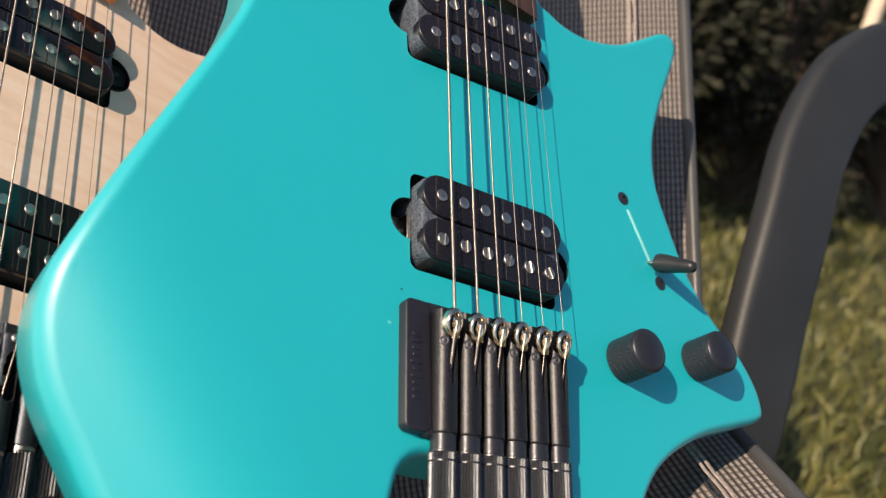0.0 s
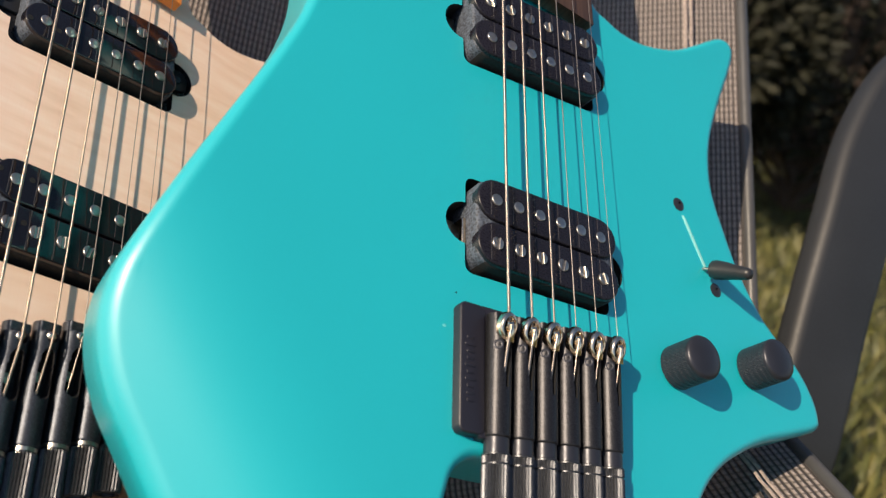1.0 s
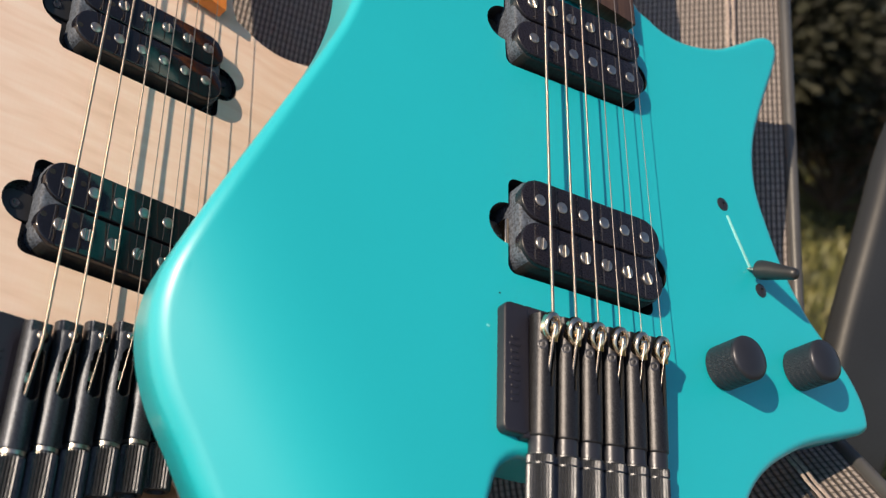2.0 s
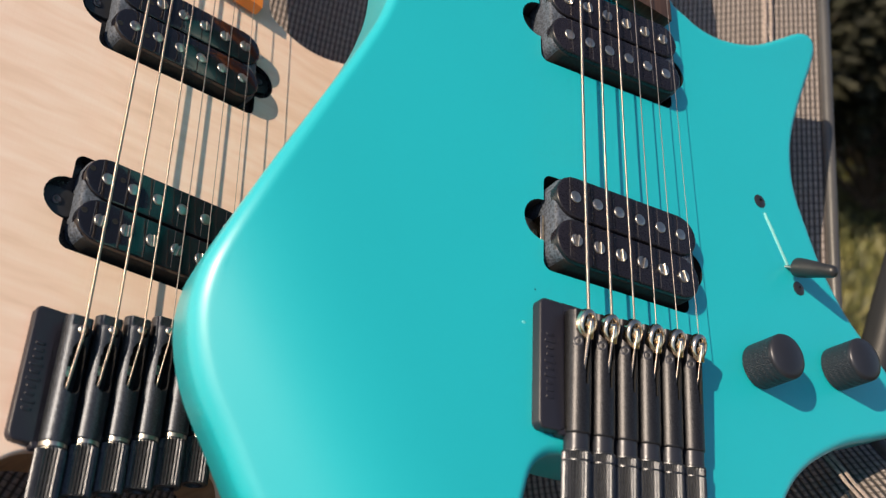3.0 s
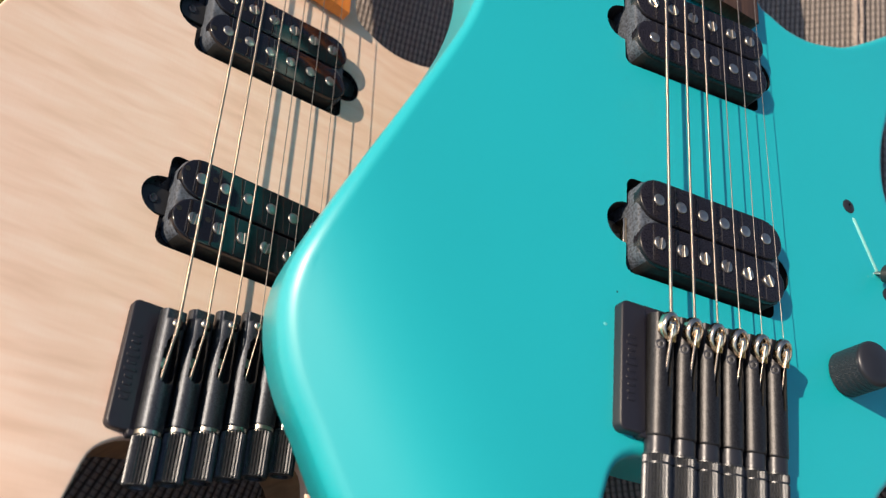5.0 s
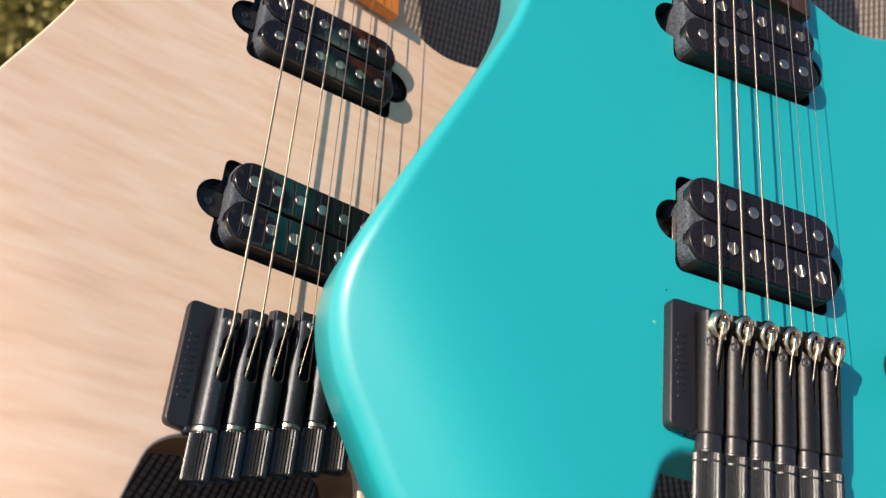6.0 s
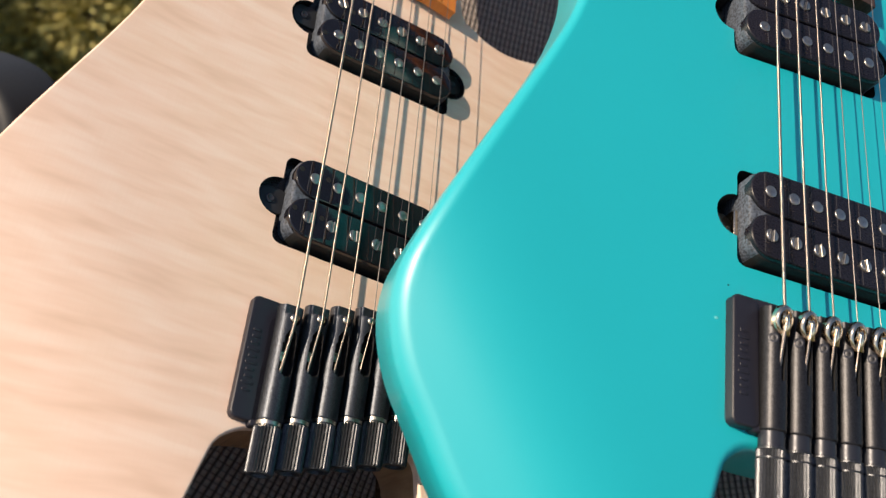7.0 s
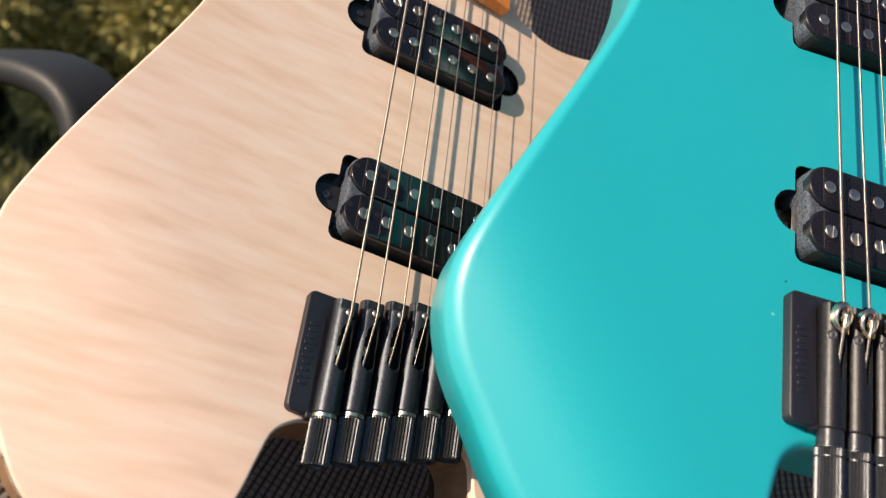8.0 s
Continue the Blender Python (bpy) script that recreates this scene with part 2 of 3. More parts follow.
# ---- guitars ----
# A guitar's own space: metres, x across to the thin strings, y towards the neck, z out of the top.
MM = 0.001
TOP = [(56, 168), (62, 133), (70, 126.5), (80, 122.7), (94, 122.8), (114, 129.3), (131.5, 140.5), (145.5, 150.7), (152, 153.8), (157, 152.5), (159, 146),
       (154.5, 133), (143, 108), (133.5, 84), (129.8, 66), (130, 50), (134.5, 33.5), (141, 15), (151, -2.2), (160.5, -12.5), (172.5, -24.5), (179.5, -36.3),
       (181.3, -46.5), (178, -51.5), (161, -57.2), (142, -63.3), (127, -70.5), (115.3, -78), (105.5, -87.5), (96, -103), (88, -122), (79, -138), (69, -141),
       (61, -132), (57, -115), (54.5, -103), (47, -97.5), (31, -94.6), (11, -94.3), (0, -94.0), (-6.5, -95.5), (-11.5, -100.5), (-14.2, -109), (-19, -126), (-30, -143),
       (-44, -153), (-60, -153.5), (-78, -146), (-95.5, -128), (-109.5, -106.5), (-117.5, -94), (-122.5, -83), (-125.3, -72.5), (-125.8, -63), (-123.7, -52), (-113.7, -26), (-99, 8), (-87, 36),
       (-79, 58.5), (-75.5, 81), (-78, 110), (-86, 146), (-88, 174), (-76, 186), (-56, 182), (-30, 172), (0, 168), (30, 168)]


def route(cx, cy, turn, wide=68, ear=8.4):
    """The outline of a pickup's rout: a rounded oblong with a round ear at each end."""
    w, h, r, ear = wide * MM, 39.5 * MM, 3.5 * MM, ear * MM
    out = []
    def corner(x, y, a0):
        for k in range(5):
            a = radians(a0 + 90 * k / 4)
            out.append(Vector((x + r * math.cos(a), y + r * math.sin(a))))
    def lobe(x, a0):
        for k in range(13):
            a = radians(a0 + 180 * k / 12)
            out.append(Vector((x + ear * math.cos(a), ear * math.sin(a))))
    lobe(w / 2, -90), corner(w / 2 - r, h / 2 - r, 0), corner(-w / 2 + r, h / 2 - r, 90)
    lobe(-w / 2, 90), corner(-w / 2 + r, -h / 2 + r, 180), corner(w / 2 - r, -h / 2 + r, 270)
    c, s = math.cos(radians(turn)), math.sin(radians(turn))
    return [Vector((cx + p.x * c - p.y * s, cy + p.x * s + p.y * c)) for p in out]


BRIDGE_PU, NECK_PU = (25.0 * MM, -9 * MM, 0.2), (22.65 * MM, 84.8 * MM, 182.5)


BEVEL_WIDE, BEVEL_EVEN = 0.066, 0.059


def bevel_way(x, y):
    """How far a place lies inside the edge of the lower bass bout, across the forearm bevel."""
    return (x + 0.127) * 0.83 + (y + 0.065) * 0.56


def carve_bevel(bm, lean, power):
    """Roll the top down towards the lower bass bout for the forearm, fading out down the side."""
    steps = 14
    for k in range(1, steps + 1):
        d = BEVEL_WIDE * k / steps
        p = Vector((-0.127 + 0.83 * d, -0.065 + 0.56 * d, 0))
        bmesh.ops.bisect_plane(bm, geom=bm.verts[:] + bm.edges[:] + bm.faces[:], dist=1e-6, plane_co=p, plane_no=(0.83, 0.56, 0))
    for v in bm.verts:
        d = max(0.0, BEVEL_WIDE - bevel_way(v.co.x, v.co.y))
        c = min(d, BEVEL_EVEN)
        fall = (c / BEVEL_WIDE) ** power * (1 + power * (d - c) / c) if c else 0.0     # straight on past the curved part
        v.co.z -= lean * fall * min(1.0, max(0.0, (v.co.z + 0.037) / 0.024))


def fill_between(bm, loops):
    edges = []
    for loop in loops:
        for a, b in zip(loop, loop[1:] + loop[:1]):
            edges.append(bm.edges.get((a, b)) or bm.edges.new((a, b)))
    got = bmesh.ops.triangle_fill(bm, use_beauty=True, use_dissolve=False, edges=edges, normal=(0, 0, 1))
    for f in got["geom"]:
        if isinstance(f, bmesh.types.BMFace):
            f.smooth = True


def soft_edge(line):
    """The upper edge's radius round the painted body: broad on the lower bass bout, fading up the side."""
    def ease(v):
        v = min(1.0, max(0.0, v))
        return v * v * (3 - 2 * v)
    out = []
    for p in line:
        low = ease((0.045 - p.y) / 0.085)
        bass = ease((-0.030 - p.x) / 0.030)
        out.append((3.8 + 1.2 * bass * low) * MM)
    return out


def body_shell(line, holes, radius, z_top, z_low, bottom=True, lean=9.4 * MM, power=2.0):
    """The body between two heights with a rounded upper edge and the routs cut through its top."""
    bm, nr, rings = bmesh.new(), outward(line), []
    rad = radius if isinstance(radius, list) else [radius] * len(line)
    low = 6
    if bottom:
        for k in range(low):
            a = 0.5 * math.pi * k / low
            i, z = 0.013 * (1 - math.sin(a)), z_low + 0.013 * (1 - math.cos(a))
            rings.append([(p.x - q.x * i, p.y - q.y * i, z) for p, q in zip(line, nr)])
    else:
        rings.append([(p.x, p.y, z_low) for p in line])
    for k in range(13):
        a = 0.5 * math.pi * k / 12
        rings.append([(p.x - q.x * r * (1 - math.cos(a)), p.y - q.y * r * (1 - math.cos(a)), z_top - r * (1 - math.sin(a))) for p, q, r in zip(line, nr, rad)])
    rings.append([(p.x - q.x * (r + 0.0012), p.y - q.y * (r + 0.0012), z_top) for p, q, r in zip(line, nr, rad)])
    rows = loft(bm, rings, caps=(True, False))
    loops = [rows[-1]]
    for h in holes:
        rim = [bm.verts.new((p.x, p.y, z_top)) for p in h]
        loops.append(rim)
    fill_between(bm, loops)
    carve_bevel(bm, lean, power)
    return bm


def rout_liner(line, z_top, depth):
    bm = bmesh.new()
    nr = outward(line)
    rows = loft(bm, [[(p.x, p.y, z) for p in line] for z in (z_top - 0.0002, z_top - depth)], caps=(False, False))
    bm.faces.new(rows[-1])
    bmesh.ops.reverse_faces(bm, faces=bm.faces[:])
    return bm


def stadium(w, h, seg=10):
    out = []
    for s, a0 in ((1, -90), (-1, 90)):
        for k in range(seg + 1):
            a = radians(a0 + 180 * k / seg)
            out.append(Vector((s * (w - h) / 2 + h / 2 * math.cos(a), h / 2 * math.sin(a))))
    return out


def humbucker(name, place, parent, shell, tag):
    """Two bobbins in cloth tape, a row of plain slugs (upper) and a row of slotted screws (lower)."""
    pu = new(name)
    pu.parent = parent
    cx, cy, turn = place
    low = shell is GLOSSY                            # the glossy pair sits deeper in shallow routs
    pu.matrix_basis = pose(cx + (0.45 * MM if low else 0), cy + (0.85 * MM if low else 0), -1.2 * MM if low else 0, 0, 0, turn)
    tab_z = -2.5 * MM if low else -9 * MM
    tagged(pu, tag)
    bm = slab(rounded(64.5 * MM, 36 * MM, 7 * MM, 6), -14 * MM, 5.6 * MM, 1.2 * MM)
    part("coil_block", bm, CAVITY, pu)
    wrap = part("cloth_wrap", slab(rounded(13 * MM, 34 * MM, 5.5 * MM, 6), -14 * MM, 5.9 * MM, 1.4 * MM), TAPE, pu, "black woven cloth tape", at=pose(-26.4 * MM, 0, 0))
    again(wrap, pose(26.4 * MM, 0, 0))
    tab = part("mounting_tab", slab(rounded(13 * MM, 11 * MM, 4 * MM, 4), 0, 1.2 * MM, 0.3 * MM), TIP if low else STEEL, pu, at=pose(37 * MM, -1.5 * MM, tab_z))
    again(tab, pose(-37 * MM, -1.5 * MM, tab_z))
    screw_bm = lathe([(2.0 * MM, 1.1 * MM), (2.0 * MM, 1.6 * MM), (1.3 * MM, 2.0 * MM), (0.8 * MM, 1.7 * MM)], 14)
    first = part("mounting_screw", screw_bm, KNOB if low else STEEL, pu, at=pose(38.5 * MM, -1.5 * MM, tab_z))
    again(first, pose(-38.5 * MM, -1.5 * MM, tab_z))
    if shell is PLASTIC:
        part("coil_leg", slab(rounded(1.8 * MM, 11 * MM, 0.7 * MM, 3), -9 * MM, -0.6 * MM, 0.4 * MM), CHROME, pu, "bright bent metal leg of the base plate", at=pose(-34.0 * MM, -3.0 * MM, 0))
    for row, y in (("slug", 9 * MM), ("screw", -9 * MM)):
        bob = slab(stadium(66.5 * MM, 17.2 * MM), 3.2 * MM, 7.4 * MM, 0.9 * MM, steps=3)
        b = part("bobbin", bob, shell, pu, at=pose(0, y, 0))
        seams = bmesh.new()
        for i in range(6):
            x = (-27.6 + 10 * i + (1.3 if i > 2 else 0)) * MM
            m = pose(x, 0, 7.2 * MM) @ Matrix.Diagonal((0.28 * MM, (13.8 if i == 0 else 15.8) * MM, 0.62 * MM, 1))
            bmesh.ops.create_cube(seams, size=1, matrix=m)
        tagged(part("moulding_seam", seams, SEAM_LINE, b, smooth=False), kind="stuff")
        # Nothing is drilled: flat black discs show the shade of small holes.
        for hx in ((-31.2, -19.6) if shell is GLOSSY else ()):
            part("bobbin_hole_disc", lathe([(1.15 * MM, -0.2 * MM), (1.15 * MM, 0.06 * MM), (0.3 * MM, 0.06 * MM)], 14), CAVITY, b, at=pose(hx * MM * (1 if cy < 0.05 else -1), 2.0 * MM, 7.4 * MM))
        proto = None
        for i in range(6):
            m = pose((i - 2.5) * 10 * MM, y, 7.4 * MM, 0, 0, (-6, 0, 4, -14, 8, 20)[i])
            if proto is None:
                if row == "slug":
                    bm = lathe([(2.35 * MM, -1 * MM), (2.35 * MM, 0.25 * MM), (2.1 * MM, 0.5 * MM), (0.9 * MM, 0.52 * MM)], 20)
                else:
                    bm = bmesh.new()
                    for s in (-1, 1):
                        half = [Vector((s * 0.42 * MM, -2.35 * MM * s)), *[Vector((s * (0.42 + 2.05 * math.cos(radians(a))) * MM, s * 2.4 * math.sin(radians(a)) * MM)) for a in range(-80, 81, 20)], Vector((s * 0.42 * MM, 2.35 * MM * s))]
                        slab(half, -0.6 * MM, 0.85 * MM, 0.45 * MM, bm)
                    lathe([(2.3 * MM, -1 * MM), (2.3 * MM, 0.05 * MM)], 16, bm)
                proto = part("pole_slug" if row == "slug" else "pole_screw", bm, STEEL, pu, at=m)
            else:
                again(proto, m)
    return pu


def string_x(i, y, natural):
    u = (y / MM + 47) / 147
    return ((0.55 if natural else 1.35) - 0.6 * u + (9.95 - 0.45 * u) * i) * MM


def knurled(profile, n=27, depth=0.0006, twist=0.0):
    """A turned grip with raised ribs; profile rows are (radius, height, ribbed)."""
    bm, rings = bmesh.new(), []
    for r, z, rib in profile:
        rings.append([((r - (depth if rib and i % 2 else 0)) * math.cos(math.pi * i / n + twist * z), (r - (depth if rib and i % 2 else 0)) * math.sin(math.pi * i / n + twist * z), z) for i in range(2 * n)])
    loft(bm, rings, smooth=False)
    return bm


def slot_gap(x, t, chromed):
    """Distance of a place on a barrel's upper side from the edge of its string slot, in mm; below zero inside."""
    if chromed:                                   # a long narrow wedge below the saddle
        half = 1.9 - 1.35 * min(1.0, max(0.0, (t - 9.0) / 16.0))
        return max(abs(x - 0.7) - half, 6.0 - t, t - 25.5)
    u = min(max(t, 11.5), 23.5)                   # a wide window with a round end, and a seat for the roller
    window = math.hypot(x - 0.7, t - u) - (2.9 if t > 16 else 2.9 - 0.14 * (16 - t))
    seat = math.hypot((x - 1.0) / 1.1, (t - 5.0) / 1.25) - 1.9
    return min(window, seat)


def tuner_body(chromed):
    """A round tuner barrel along -y with a slot let into its upper side for the string; y = 0 is its front end."""
    r, n, step, last = 4.55, 64, 0.45, 42.3
    count = int(last / step)
    bm, rows, deep = bmesh.new(), [], {}
    for j in range(count + 3):
        t = min(max(0.0, (j - 1) * step), last)
        rr = r - (0.8 if j == 0 else 0.45 if j == count + 2 else 0.0)
        row = []
        for k in range(n):
            a = 2 * math.pi * k / n
            x, z = rr * math.cos(a), rr * math.sin(a)
            if t <= 3.4:
                z = min(z, 3.3)
            gap = slot_gap(x, t, chromed) if z > 0 else 9.0
            if gap < -0.24:
                z = -1.2 if not chromed else 1.0
            v = bm.verts.new((x * MM, -t * MM, z * MM))
            deep[v] = gap
            row.append(v)
        rows.append(row)
    for p, q in zip(rows, rows[1:]):
        for k in range(n):
            quad = (p[k], q[k], q[(k + 1) % n], p[(k + 1) % n])
            f = bm.faces.new(quad)
            # Faces in the slot turn matt black, its shade put into the colour.
            f.material_index = 1 if min(deep[v] for v in quad) < -0.24 else 0
    bm.faces.new(rows[0])
    bm.faces.new(rows[-1][::-1])
    bmesh.ops.recalc_face_normals(bm, faces=bm.faces[:])
    return bm


def guitar(name, tag, at, natural):
    g = new(name)
    g.matrix_world = at
    tagged(g, tag, "guitar", "guitars on the chair")
    shift = -10.5 * MM if natural else 0.0           # the natural one has its bridge further back
    guide = []
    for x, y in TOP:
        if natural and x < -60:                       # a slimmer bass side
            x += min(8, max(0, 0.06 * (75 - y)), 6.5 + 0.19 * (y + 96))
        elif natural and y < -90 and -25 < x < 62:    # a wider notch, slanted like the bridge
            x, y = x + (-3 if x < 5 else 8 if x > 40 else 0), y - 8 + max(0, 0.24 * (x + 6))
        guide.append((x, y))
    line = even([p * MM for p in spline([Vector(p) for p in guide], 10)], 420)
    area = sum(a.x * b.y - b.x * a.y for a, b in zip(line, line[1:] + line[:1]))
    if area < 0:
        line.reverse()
    holes = [route(*BRIDGE_PU, 70.5, 8.6), route(*NECK_PU, 71.5, 9.0)] if natural else [route(*BRIDGE_PU), route(*NECK_PU)]
    if natural:
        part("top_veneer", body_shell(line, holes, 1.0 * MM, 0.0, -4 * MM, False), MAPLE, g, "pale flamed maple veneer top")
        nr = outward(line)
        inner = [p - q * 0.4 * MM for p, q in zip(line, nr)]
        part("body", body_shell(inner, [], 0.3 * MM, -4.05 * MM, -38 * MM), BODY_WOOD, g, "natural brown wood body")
    else:
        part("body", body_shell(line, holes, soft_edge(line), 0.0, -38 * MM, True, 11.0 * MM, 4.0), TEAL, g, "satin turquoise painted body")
    for h in holes:
        part("pickup_rout", rout_liner(h, 0.0, 3.9 * MM if natural else 17 * MM), LACQUER if natural else CAVITY, g, "black painted pickup rout")
    shell = GLOSSY if natural else PLASTIC
    humbucker("bridge_pickup", BRIDGE_PU, g, shell, "black open-coil humbucker with slotted pole screws")
    humbucker("neck_pickup", NECK_PU, g, shell, "black open-coil humbucker with slotted pole screws")

    # fretboard and neck
    wood = ROASTED if natural else ROSEWOOD
    y0 = (124.5 if natural else 110.5) * MM
    board = bmesh.new()
    rings = []
    for k in range(2):
        y = y0 + 430 * MM * k
        half, mid = (31 - 6 * k) * MM, (24.5 - 1.75 * (y / MM + 47) / 147) * MM
        arc = [(mid + half * u, y - (u * 2.2 * MM if not k else 0), (7.4 + 1.2 * (1 - u * u)) * MM) for u in (-1, -0.6, -0.2, 0.2, 0.6, 1)]
        rings.append(arc + [(mid + half, arc[-1][1], 1.8 * MM), (mid - half, arc[0][1], 1.8 * MM)])
    loft(board, rings, smooth=False)
    neck = part("fretboard", board, wood, g, "orange roasted maple fretboard" if natural else "dark rosewood fretboard")
    proto = None
    for k in range(24):
        y = y0 + 430 * MM * (1 - 2 ** (-(k + 1) / 17.0)) * 1.55
        if y > y0 + 0.42:
            break
        m = pose((24.5 - 1.75 * (y / MM + 47) / 147) * MM, y, 8.7 * MM) @ Matrix.Diagonal((1 - 0.19 * (y - y0) / 0.43, 1, 1, 1))
        if proto is None:
            proto = part("fret", slab(rounded(60 * MM, 2.2 * MM, 1 * MM, 3), -1.6 * MM, 1.0 * MM, 0.8 * MM), STEEL, neck, at=m)
        else:
            again(proto, m)
    back = bmesh.new()
    loft(back, [[((24.5 - 1.75 * (y / MM + 47) / 147 + half * math.cos(a)) * MM, y, (1.8 - thick * math.sin(a)) * MM) for a in (math.pi * q / 10 for q in range(11))]
                for y, half, thick in ((y0 + 0.052, 29.5, 20), (y0 + 0.2, 27.5, 18), (y0 + 0.43, 25, 17))], smooth=True)
    part("neck_back", back, wood if natural else ROASTED, g)

    # bridge: side plate with a raised mark, base, six tuners with knurled grips
    b = new("bridge")
    b.parent = g
    b.matrix_basis = pose(0, shift, 0)
    tagged(b, "black headless bridge with six barrel tuners")
    metal = BLUE_BLACK if natural else ANODISED
    side = rounded((13 if natural else 10.4) * MM, 46 * MM, 2.6 * MM, 5, cx=(-6.4 if natural else -8.1) * MM, cy=(-66.3 if natural else -65.3) * MM)
    plate = part("side_plate", slab(side, 0, (3.2 if natural else 4.4) * MM, 0.8 * MM, steps=3), PLATE, b, "matt black bridge plate with a raised mark")
    proto = None
    for i in range(10):
        m = pose(-9.2 * MM, (-55.4 - 2.45 * i) * MM if not natural else (-79 + 2.5 * i) * MM, (3.2 if natural else 4.4) * MM)
        tall = 4.4 if i in (1, 4, 6) else 3.0
        proto = part("raised_mark", slab(rounded(tall * MM, 1.35 * MM, 0.5 * MM, 3), -0.1 * MM, 0.28 * MM, 0.2 * MM), PLATE, plate, at=m)
    part("base", slab([Vector((p.x, p.y + (0.32 * p.x - 2 * MM if natural else 0))) for p in rounded(60 * MM, (47 if not natural else 41) * MM, 2 * MM, 4, cx=24.4 * MM, cy=(-65.6 if not natural else -67) * MM)], 0.0, (3.2 if natural else 4.0) * MM, 0.5 * MM), PLATE, b)
    for i in range(6):
        x, front = string_x(i, -0.05, natural) - (0.5 if natural else 0.7) * MM, (-46.2 + 0.7 * i) * MM if not natural else (-46.4 + 3.2 * i) * MM
        seat = pose(x, front, 7.2 * MM, 4.0, 0, 1.2)
        if not i:
            tune = barrel = part("tuner_barrel", tuner_body(not natural), (metal, CAVITY), b, at=seat)
        else:
            tune = again(barrel, seat)
        if not natural:
            ring = bmesh.new()
            prof = [(3.0, -0.4), (3.1, 0.7), (3.6, 1.2), (4.3, 1.1), (4.75, 0.4), (4.9, -0.4), (4.9, -1.5), (3.0, -1.5), (3.0, -0.4)]
            lathe([(r * MM, z * MM) for r, z in prof], 26, ring, caps=(False, False))
            part("saddle_roller", ring, CHROME, tune, "chrome string saddle", at=pose(0.2 * MM, -5.0 * MM, 4.9 * MM, 16, 9, 0) @ Matrix.Diagonal((0.78, 1.06, 1, 1)))
            # Added black disc that darkens the ring's hollow.
            part("dark_saddle_disc", lathe([(3.4 * MM, -1.2 * MM), (3.4 * MM, -0.5 * MM), (2.4 * MM, -0.9 * MM)], 20), CAVITY, tune, at=pose(0.2 * MM, -5.0 * MM, 4.9 * MM, 16, 9, 0) @ Matrix.Diagonal((0.78, 1.06, 1, 1)))
            part("string_drum", lathe([(0.5 * MM, -1.5 * MM), (2.0 * MM, -1.3 * MM), (1.4 * MM, 0), (2.0 * MM, 1.3 * MM), (0.5 * MM, 1.5 * MM)], 20), CHROME, tune, at=pose(0.2 * MM, -4.2 * MM, 4.6 * MM, 0, 90, 0))
            wedge = slab([Vector((-1.5 * MM, -4.4 * MM)), Vector((1.5 * MM, -4.4 * MM)), Vector((0.8 * MM, 1.6 * MM)), Vector((-0.8 * MM, 1.6 * MM))], -1.2 * MM, 0.9 * MM, 0.4 * MM)
            part("string_clamp", wedge, CHROME, tune, at=pose(1.0 * MM, -5.9 * MM, 5.5 * MM, 14, 16, 8))
        else:
            ball = lathe([(0.4 * MM, -1.9 * MM), (1.5 * MM, -1.3 * MM), (2.0 * MM, 0), (1.5 * MM, 1.3 * MM), (0.4 * MM, 1.9 * MM)], 18)
            part("saddle_roller", ball, CHROME, tune, "small chrome saddle roller", at=pose(0.3 * MM, -5.0 * MM, 3.5 * MM, 0, 90, 0))
        hole = lathe([(1.7 * MM, -0.3 * MM), (1.7 * MM, 0.3 * MM), (1.4 * MM, 0.42 * MM), (1.0 * MM, 0.3 * MM), (0.9 * MM, -0.5 * MM)], 16)
        part("grub_screw", hole, STEEL if natural else KNOB, tune, at=pose(-2.5 * MM if not natural else -0.4 * MM, (-11.4 if not natural else -18.5) * MM, (3.5 if not natural else 0.5) * MM, 0, -34 if not natural else 0, 0))
        collar = lathe([(4.25 * MM, 0), (4.25 * MM, 5.6 * MM)] if not natural else [(4.35 * MM, 0), (4.35 * MM, 2.2 * MM)], 28)
        part("collar", collar, KNOB if not natural else STEEL, tune, at=pose(0, -42.2 * MM, -0.2 * MM, 90, 0, 0))
        g0 = 4.9 if not natural else 0.6
        grip = knurled([(4.3 * MM, g0 * MM, 0), (4.75 * MM, (g0 + 0.3) * MM, 0), (4.75 * MM, (g0 + 0.8) * MM, 0), (4.75 * MM, (g0 + 0.85) * MM, 1), (4.75 * MM, (g0 + 3.2) * MM, 1),
                        (4.4 * MM, (g0 + 3.3) * MM, 0), (4.4 * MM, (g0 + 3.8) * MM, 0), (4.75 * MM, (g0 + 3.9) * MM, 1), (4.75 * MM, (g0 + 17.2) * MM, 1), (4.3 * MM, (g0 + 17.8) * MM, 0), (3.2 * MM, (g0 + 17.8) * MM, 0), (3.0 * MM, (g0 + 16.8) * MM, 0)]
                       if not natural else
                       [(4.2 * MM, (g0 + 0.4) * MM, 0), (4.6 * MM, (g0 + 0.7) * MM, 0), (4.6 * MM, (g0 + 1.1) * MM, 0), (4.75 * MM, (g0 + 1.2) * MM, 1), (4.75 * MM, (g0 + 16.4) * MM, 1), (4.3 * MM, (g0 + 17) * MM, 0), (3.2 * MM, (g0 + 17) * MM, 0), (3.0 * MM, (g0 + 16) * MM, 0)])
        part("knurled_grip", grip, GRIP, tune, smooth=False, at=pose(0, -42.4 * MM, -0.2 * MM, 90, 0, 0))

